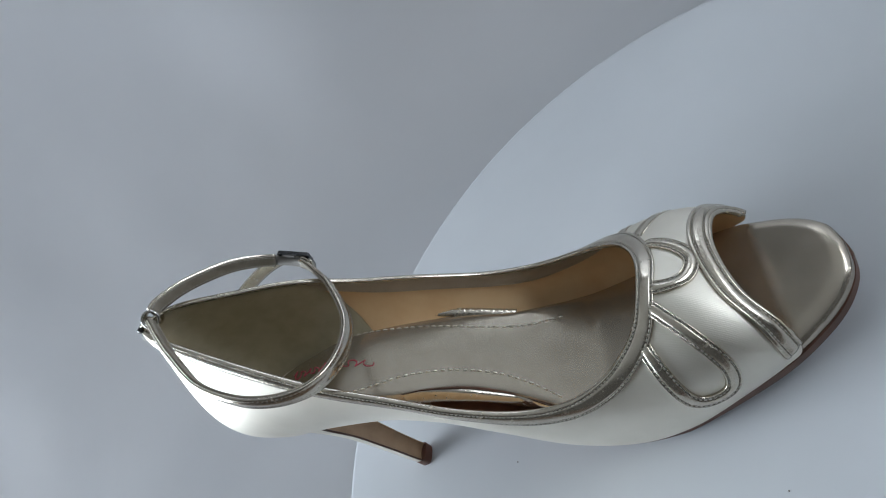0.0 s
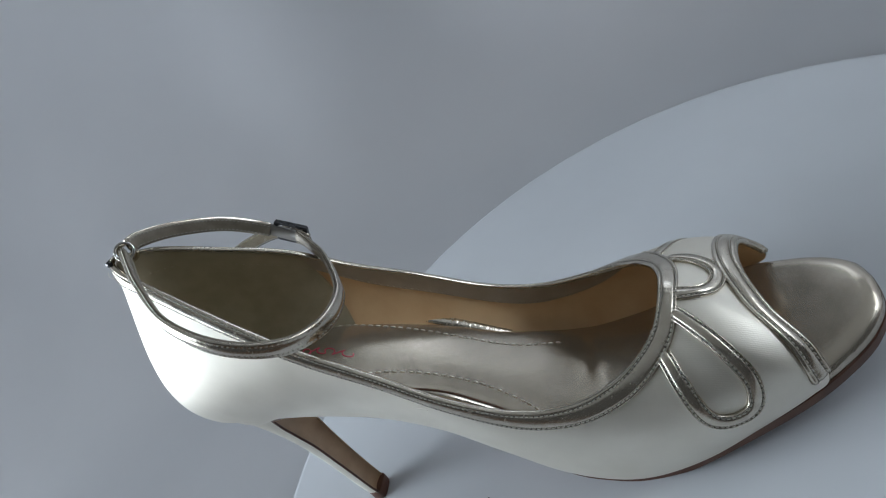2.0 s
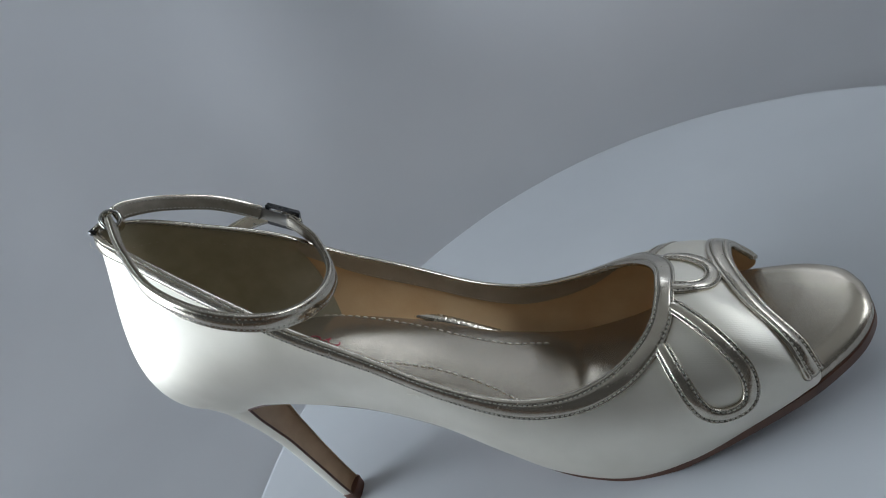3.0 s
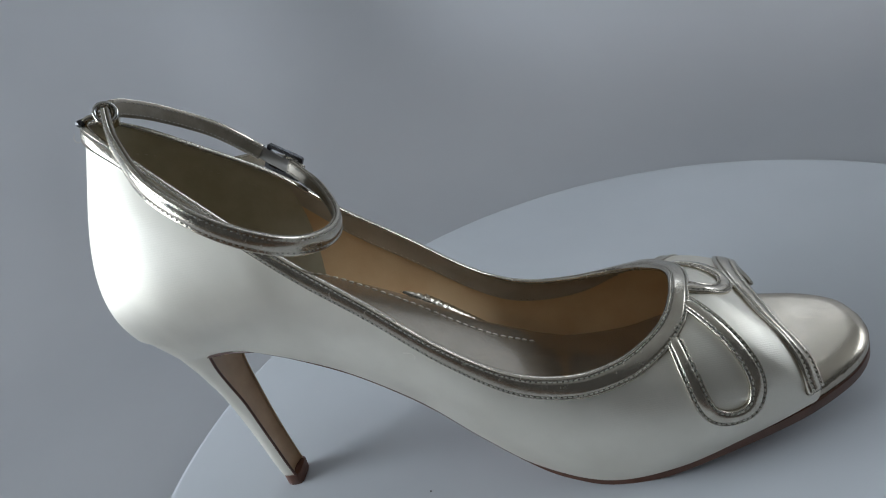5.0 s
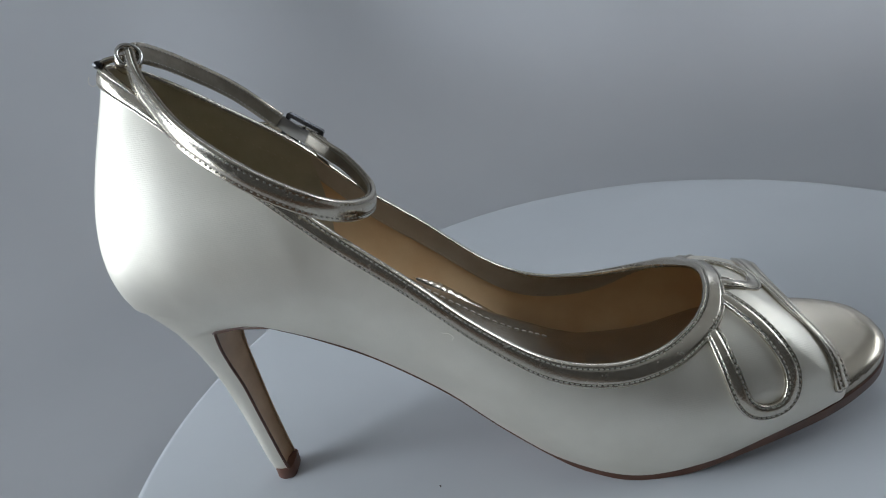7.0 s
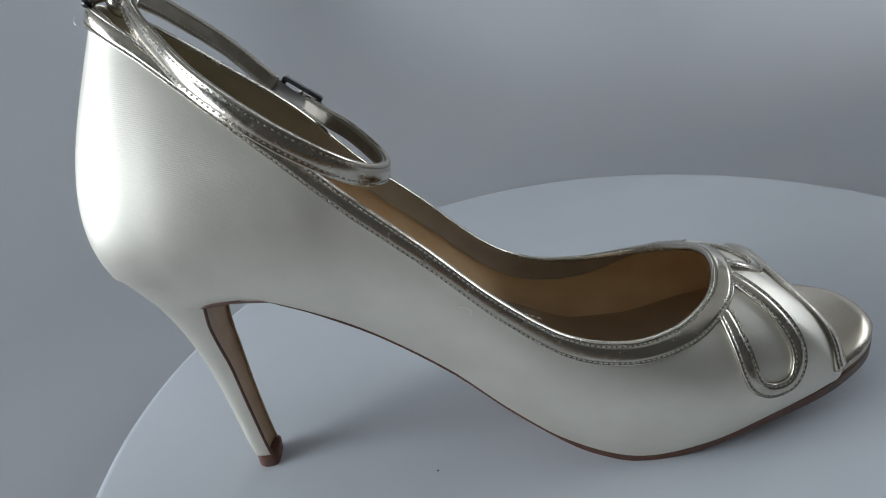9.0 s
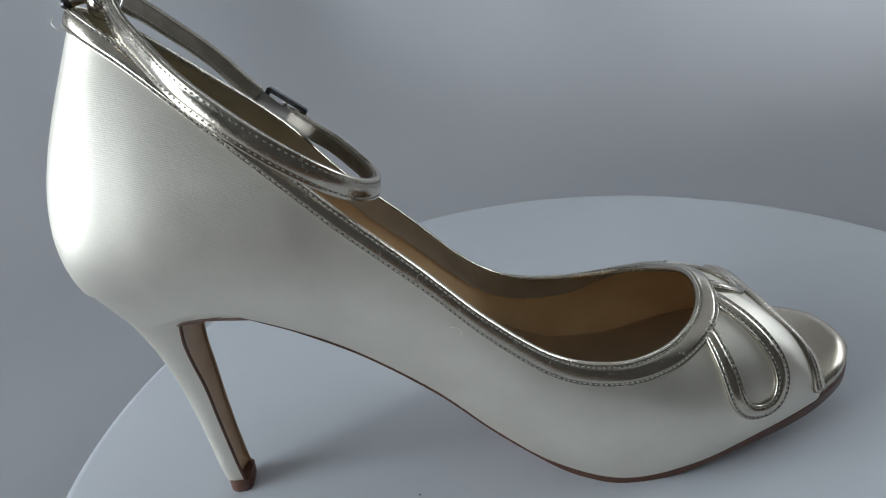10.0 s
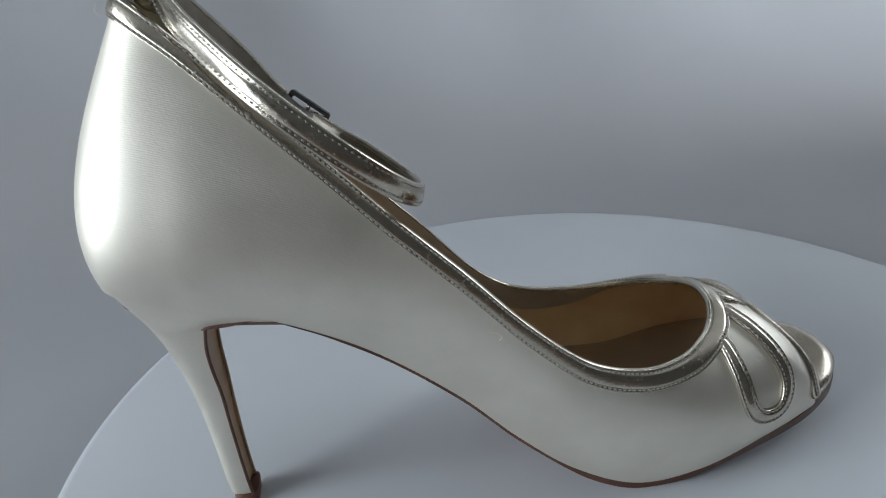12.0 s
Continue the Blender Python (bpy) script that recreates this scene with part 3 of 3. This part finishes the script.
# z, back x, front x, half width, sideways shift, of sections from the tip up
HEEL = [(.0050, -.0065, .0003, .0044, -.0003), (.0120, -.0071, .0000, .0046, -.0005), (.0220, -.0074, -.0002, .0048, -.0006), (.0340, -.0079, -.0002, .0053, -.0008), (.0460, -.0088, .0000, .0060, -.0010),
        (.0560, -.0103, -.0003, .0074, -.0010), (.0640, -.0121, .0002, .0093, -.0008), (.0712, -.0146, .0018, .0116, -.0003)]
sections = []
keys = curve_points([h[:3] for h in HEEL], 40)
wid = curve_points([(h[0], h[3], h[4]) for h in HEEL], 40)
M = 33
for (z, a, b), (_, w, shift) in zip(keys, wid):
    row = []
    for j in range(M):
        q = -1 + 2 * j / (M - 1)          # inner front corner, round the back, to the outer front corner
        ang = q * math.pi / 2
        depth = b - a
        s = math.copysign(abs(math.sin(ang)) ** 0.72, ang)
        c = max(math.cos(ang), 0) ** 0.74
        row.append((b - depth * c, w * s + shift, z))
    sections.append(row)
seat = []
for j in range(M):
    q = -1 + 2 * j / (M - 1)
    u = int(round(-q * station(3.3))) % NU
    seat.append(SURF[u, 0] - NORM[u, 0] * 0.0004 + np.array([0, 0, 0.0003]))
last = np.array(sections[-1])
for k in np.linspace(0.1, 1.0, 10):
    row = []
    for j in range(M):
        edge_w = abs(-1 + 2 * j / (M - 1)) ** 9
        kx = (1 - (1 - k) ** (1 + min(1, max(0, (abs(-1 + 2 * j / (M - 1)) - 0.5) / 0.35)))) * (1 - edge_w) + k ** 1.5 * edge_w
        kz = k * (1 - edge_w) + (1 - (1 - k) ** 3.5) * edge_w
        row.append((last[j][0] * (1 - kx) + seat[j][0] * kx, last[j][1] * (1 - kx) + seat[j][1] * kx, last[j][2] * (1 - kz) + seat[j][2] * kz))
    sections.append(row)
verts = [p for r in sections for p in r]
part("heel_cover", verts, grid_faces(len(sections), M), SATIN, heel, "ivory satin heel cover")
br = []
for (z, a, b), (_, w, shift) in zip(keys, wid):
    for j in range(9):
        q = -1 + 2 * j / 8
        br.append((b - 0.0012 * (1 - q * q) - 0.0002, w * 0.97 * q + shift, z))
part("heel_breast", br, grid_faces(40, 9), BREAST, heel, "tan leather heel breast")
for j in (0, -1):
    rail = even(curve_points([r[j] for r in sections], 120), 0.0008)
    v, f = tube(rail + np.array([0.0002, 0, -0.0002]), 0.0005 if j == 0 else 0.0004, 8)
    part("edge_bead", v, f, BROWN if j == 0 else BREAST, heel, "dark brown edge of the heel breast" if j == 0 else "tan edge of the heel breast")
# top piece
tip = []
for z, g in ((0.0, 0.93), (0.0006, 1.0), (0.0048, 1.03), (0.0052, 1.0)):
    for j in range(32):
        a = 2 * math.pi * j / 32
        cx, cy = math.cos(a), math.sin(a)
        sx = math.copysign(abs(cx) ** 0.45, cx)
        sy = math.copysign(abs(cy) ** 0.55, cy)
        if cx < 0:
            sx, sy = cx, math.copysign(abs(cy) ** 0.8, cy)
        tip.append((-0.0018 + 0.0040 * sx * g + (-0.0004 if z < 0.001 else 0), 0.0051 * sy * g, z))
faces = grid_faces(4, 32, False, True) + [tuple(range(32)), tuple(range(96, 128))]
part("heel_tip", tip, faces, RUBBER, heel, "red-brown rubber top piece", sharp=45)

# ---- ankle strap ----
strap = new("ankle_strap")
strap.parent = shoe
tagged(strap, "champagne metallic leather ankle strap with a buckle")
STRAP = [(.0085, -.0020, .1545), (.0120, -.0095, .1490), (.0173, -.0173, .1436), (.0284, -.0297, .1333), (.0429, -.0350, .1205), (.0558, -.0309, .1091), (.0626, -.0183, .1028), (.0618, -.0001, .1013),
         (.0524, .0198, .1060), (.0445, .0300, .1098), (.0370, .0372, .1145), (.0275, .0385, .1235), (.0194, .0318, .1365), (.0120, .0190, .1480), (.0088, .0075, .1540), (.0085, .0020, .1550)]
pts = even(curve_points(STRAP, 300), 0.0012)
axis = np.array([0.034, 0.002, 0.127])
tan = tangents(pts)
nor = pts - axis
nor = unit(nor - tan * (nor * tan).sum(1)[:, None])
# the strap's flat side faces away from the ankle
lean = unit(np.c_[nor[:, 0], nor[:, 1], nor[:, 2] * 0.25])
lean = unit(lean - tan * (lean * tan).sum(1)[:, None])
FLAT = [(-1, -0.0003), (-0.97, 0.0004), (-0.8, 0.0008), (-0.62, 0.0005), (-0.4, 0.0009), (0, 0.0010), (0.4, 0.0009), (0.62, 0.0005), (0.8, 0.0008), (0.97, 0.0004), (1, -0.0003), (0.6, -0.0007), (-0.6, -0.0007)]
SW = 0.0058
side = unit(np.cross(lean, tan))
outer = pts[:, 1] > 0.01
split_a = max(i for i in range(len(pts)) if outer[i] and pts[i][0] > .0370)
split_b = min(i for i in range(len(pts)) if outer[i] and pts[i][0] < .0290)
for a, b in ((0, split_a + 1), (split_b, len(pts))):
    v, f = ribbon(pts[a:b], lean[a:b], SW, FLAT)
    band_ob = part("strap_band", v, f, SILVER, strap)
    for s in (-1, 1):
        v, f = dashes(pts[a:b] + side[a:b] * (s * 0.31 * SW) + lean[a:b] * 0.0005, lean[a:b], 0.0016, 0.0008, 0.0002)
        tagged(part("stitching", v, f, THREAD_DARK, band_ob), kind="stuff")
        v, f = dashes(pts[a:b] + side[a:b] * (s * 0.31 * SW) - lean[a:b] * 0.0013, -lean[a:b])
        tagged(part("stitching", v, f, THREAD_DARK, band_ob), kind="stuff")
    v, f = ribbon(pts[a:b] - lean[a:b] * 0.0010, lean[a:b], SW * 0.94, [(-1, -0.0002), (-0.9, 0.0003), (0.9, 0.0003), (1, -0.0002), (0.7, -0.0004), (-0.7, -0.0004)])
    part("strap_lining", v, f, STRAP_BACK, band_ob, "taupe leather backing of the strap")
# ring at the back
c = np.array([.0085, -.0010, .1548])
ax = unit(np.array([0.62, -0.68, 0.40]))
u1 = unit(np.cross(ax, [0, 0, 1.0]))
u2 = np.cross(ax, u1)


def hoop(centre, radius, start=0.0, stop=360.0, n=40):
    return np.array([centre + radius * (math.cos(a) * u1 + math.sin(a) * u2) for a in np.radians(np.linspace(start, stop, n, endpoint=stop - start < 360))])


v, f = tube(hoop(c, 0.0030), 0.0006, 8, True)
part("ring", v, f, NICKEL, strap, "polished nickel ring")
# leather sleeve behind the ring, through which the strap runs
verts = []
for k, (d, r) in enumerate(((0.0, 0.0030), (-0.0006, 0.0035), (-0.0032, 0.0036), (-0.0048, 0.0034), (-0.0048, 0.0029), (0.0, 0.0026))):
    verts += list(hoop(c + ax * (d - 0.0004), r, n=32))
part("sleeve", verts, grid_faces(6, 32, True, True), SILVER, strap, "metallic leather sleeve at the back seam")
# bow of the keeper, from the back seam to the sleeve
tab = even(curve_points([(-.0012, .0, .1522), (-.0010, .0, .1540), (.0006, .0, .1549), (.0030, .0003, .1551), (.0058, .0006, .1547)], 60), 0.0006)
tn = tangents(tab)
v, f = ribbon(tab, unit(np.cross(tn, [0, -1.0, 0])), 0.0026, FLAT)
part("keeper_tab", v, f, SILVER, strap, "metallic leather keeper at the back seam")
v, f = tube(np.array([(-.0008, y, .1545) for y in np.linspace(-.0022, .0022, 6)]), 0.0011, 8)
part("rivet", v, f, STEEL, strap, "dark metal pin at the back seam")


def at_strap(x_from, x_to):
    """The stretch of the strap's outer side between two values of x."""
    k = [i for i in range(len(pts)) if x_from <= pts[i][0] <= x_to and pts[i][1] > 0.01]
    return pts[k], lean[k]


ep, en = at_strap(.0285, .0390)
RIBBED = [(-1.0, -0.0008), (-1.0, 0.0012)] + [(-0.85 + 0.17 * j, 0.0016 if j % 2 else 0.0011) for j in range(11)] + [(1.0, 0.0012), (1.0, -0.0008)]
ep = ep - np.outer(np.sin(np.linspace(0, math.pi, len(ep))), [0, 0, 0.0008])
v, f = ribbon(ep, en, SW * 0.74, RIBBED)
part("elastic", v, f, ELASTIC, strap, "grey ribbed elastic gusset")
# buckle
b0, b1 = np.array([.0305, .0389, .1238]), np.array([.0412, .0369, .1147])    # its upper edge
bx = unit(b1 - b0)
bz = np.array([0.25, 0.93, 0.1])
bz = unit(bz - bx * (bz @ bx))
by = np.cross(bz, bx)
by = by if by[2] > 0 else -by
bc = (b0 + b1) / 2 - by * 0.0040 + bz * 0.0012 + bx * 0.0010
buckle = new("buckle")
buckle.parent = strap
tagged(buckle, "small rectangular gunmetal buckle")


def rounded_rect(a, b, r, n=6):
    out = []
    for cx, cy, s in ((a - r, b - r, 0), (-a + r, b - r, 90), (-a + r, -b + r, 180), (a - r, -b + r, 270)):
        for k in range(n):
            g = radians(s + 90 * k / (n - 1))
            out.append((cx + r * math.cos(g), cy + r * math.sin(g)))
    return out


def buckle_frame():
    outer, inner = rounded_rect(.0073, .0056, .0010), rounded_rect(.0058, .0041, .0006)
    rows = [[(x, y, -0.0007) for x, y in outer], [(x * 0.985, y * 0.98, 0.0007) for x, y in outer], [(x * 1.01, y * 1.01, 0.0007) for x, y in inner], [(x, y, -0.0007) for x, y in inner]]
    verts = [bc + bx * x + by * y + bz * z for r in rows for x, y, z in r]
    return verts, grid_faces(4, len(outer), True, True)


v, f = buckle_frame()
part("frame", v, f, STEEL, buckle, sharp=40)
v, f = tube(np.array([bc + by * y for y in np.linspace(-.0048, .0048, 8)]), 0.0006, 8)
part("bar", v, f, NICKEL, buckle, "polished cross bar")
v, f = tube(np.array([bc + bx * x + bz * h for x, h in ((0, .0007), (.002, .0012), (.005, .0012), (.0072, .0009))]), 0.0005, 8)
part("prong", v, f, NICKEL, buckle, "polished prong")
# loose end of the strap, past the buckle
tail = even(curve_points([(.0420, .0345, .1110), (.0360, .0400, .1145), (.0270, .0425, .1185), (.0170, .0420, .1205), (.0060, .0390, .1212), (-.0050, .0340, .1212)], 60), 0.0012)
tt = tangents(tail)
tn = unit(np.c_[np.zeros(len(tail)), np.ones(len(tail)), np.zeros(len(tail))])
tn = unit(tn - tt * (tn * tt).sum(1)[:, None])
v, f = ribbon(tail, tn, SW, FLAT)
tail_ob = part("strap_end", v, f, SILVER, strap, "loose end of the strap past the buckle")

# ---- insole stitching and faded writing ----
ib = bmesh.new()
ib.from_mesh(insole.data)
INSOLE_TREE = BVHTree.FromBMesh(ib)
ib.free()


def drop_on_insole(points):
    out, nn = [], []
    for x, y in points:
        loc, nor, idx, dist = INSOLE_TREE.ray_cast(Vector((x, y, 0.2)), Vector((0, 0, -1)))
        if loc is not None:
            out.append(np.array(loc))
            nn.append(np.array(nor) * (1 if nor[2] > 0 else -1))
    return np.array(out), np.array(nn)


for row in ([(.0330, -.0105), (.0407, -.0085), (.0532, -.0032), (.0673, -.0008), (.0813, -.0025), (.0918, -.0075), (.1019, -.0150)],
            [(.0330, .0188), (.0400, .0198), (.0520, .0212), (.0655, .0216), (.0763, .0207), (.0915, .0205), (.1055, .0243)]):
    line = curve_points([(x, y, 0) for x, y in row], 120)
    ps, ns = drop_on_insole(line[:, :2])
    v, f = dashes(ps, ns, pitch=0.0031, length=0.0023, radius=0.00034, lift=0.00022, flat=0.4)
    tagged(part("stitching", v, f, THREAD_PALE, insole), kind="stuff")

# raised inner rim of the footbed, edged with gold leather, and a crumpled strip along its outer edge
crest = even(curve_points([(.0520, -.0118, .0645), (.0603, -.0108, .0600), (.0719, -.0105, .0511), (.0804, -.0108, .0412), (.0874, -.0120, .0330), (.0935, -.0155, .0285), (.0985, -.0188, .0262)], 80), 0.001)
for name, prof, mat, label in (("rim", [(0.0036, -0.0070), (0.0003, -0.0001), (-0.0003, 0.0002), (-0.0003, -0.0070)], BROWN, "dark brown strip along the footbed's inner rim"),
                               ("rim_piping", [(-0.0004, -0.0004), (-0.0010, 0.0001), (-0.0022, -0.0004), (-0.0030, -0.0022), (-0.0032, -0.0075), (-0.0004, -0.0075)], SILVER, "pale gold leather edge of the footbed")):
    verts = []
    for k, p in enumerate(crest):
        grow = math.sin(math.pi * (0.06 + 0.9 * k / (len(crest) - 1))) ** 0.6
        verts += [p + np.array([0, dy * grow, dz]) for dy, dz in prof]
    m = len(prof)
    part(name, verts, grid_faces(len(crest), m, False, True) + [tuple(range(m)), tuple(range(len(verts) - m, len(verts)))], mat, insole, label, sharp=50)
tape = even(curve_points([(.0575, .0302, .0586), (.0640, .0303, .0527), (.0719, .0302, .0456), (.0795, .0301, .0380), (.0870, .0301, .0302)], 80), 0.0007)
tape += np.array([[0.00018 * noise.noise((k * 0.9, 0, j * 7.0)) for j in range(3)] for k in range(len(tape))])
tn = unit(np.tile([0.25, -0.35, 0.90], (len(tape), 1)) + np.array([[0.35 * noise.noise((k * 0.7, 3.0, j * 5.0)) for j in range(3)] for k in range(len(tape))]))
v, f = ribbon(tape, tn, 0.0040, [(-1, -0.0004), (-0.9, 0.0004), (-0.3, 0.0007), (0.3, 0.0005), (0.9, 0.0003), (1, -0.0004)])
part("edge_strip", v, f, SILVER, insole, "crumpled gold leather strip along the footbed")

# faded red script near the heel: plain strokes only
stroke = []
for q in np.linspace(0, 9 * 2 * math.pi, 220):
    tall = 0.0044 if int(q / (2 * math.pi)) in (0, 4) else 0.0030
    stroke.append((.001 + .0046 * q / (2 * math.pi) + .0009 * math.sin(q * 1.5), .0075 - .0005 * q / (2 * math.pi) + tall / 2 * math.sin(q + 0.4 * math.sin(q * 0.37))))
ps, ns = drop_on_insole(stroke)
verts, faces = tube(ps + np.array([0, 0, 0.0001]), 0.00022, 5)
part("script_mark", verts, faces, RED, insole, "faded dark red strokes stamped on the insole")

# frayed ends of thread at the back seam
for keys in ([(-.0030, -.0012, .1500), (-.0046, -.0020, .1496), (-.0055, -.0018, .1509), (-.0050, -.0012, .1522)],
             [(-.0075, -.0006, .1385), (-.0090, -.0010, .1390), (-.0096, -.0016, .1401)],
             [(-.0122, -.0004, .1235), (-.0136, -.0008, .1240)]):
    v, f = tube(even(curve_points(keys, 30), 0.0004), 0.00007, 5)
    part("loose_thread", v, f, THREAD_PALE, shoe, "fine frayed end of pale thread")

snag, out = snap(curve_points([(.0755, -.0315, .0672), (.0775, -.0320, .0668), (.0785, -.0320, .0655), (.0778, -.0318, .0645)], 24), 0.0004)
v, f = tube(snag, 0.00007, 5)
part("loose_thread", v, f, THREAD_PALE, shoe, "fine frayed end of pale thread")

# ---- lint on the turntable ----
for k, (x, y, r) in enumerate(((.0583, -.0205, .00035), (.1620, -.0590, .0003))):
    bm = bmesh.new()
    bmesh.ops.create_icosphere(bm, subdivisions=2, radius=r)
    for vert in bm.verts:
        vert.co *= 1 + 0.35 * noise.noise(vert.co * 3000 + Vector((k, 0, 0)))
        vert.co.z *= 0.6
    me = bpy.data.meshes.new("lint")
    bm.to_mesh(me)
    bm.free()
    me.materials.append(LINT)
    ob = new("lint", me)
    ob.location = (x, y, r * 0.5)
    tagged(ob, "tiny dark speck of lint on the white turntable", "lint", group="lint on the turntable")
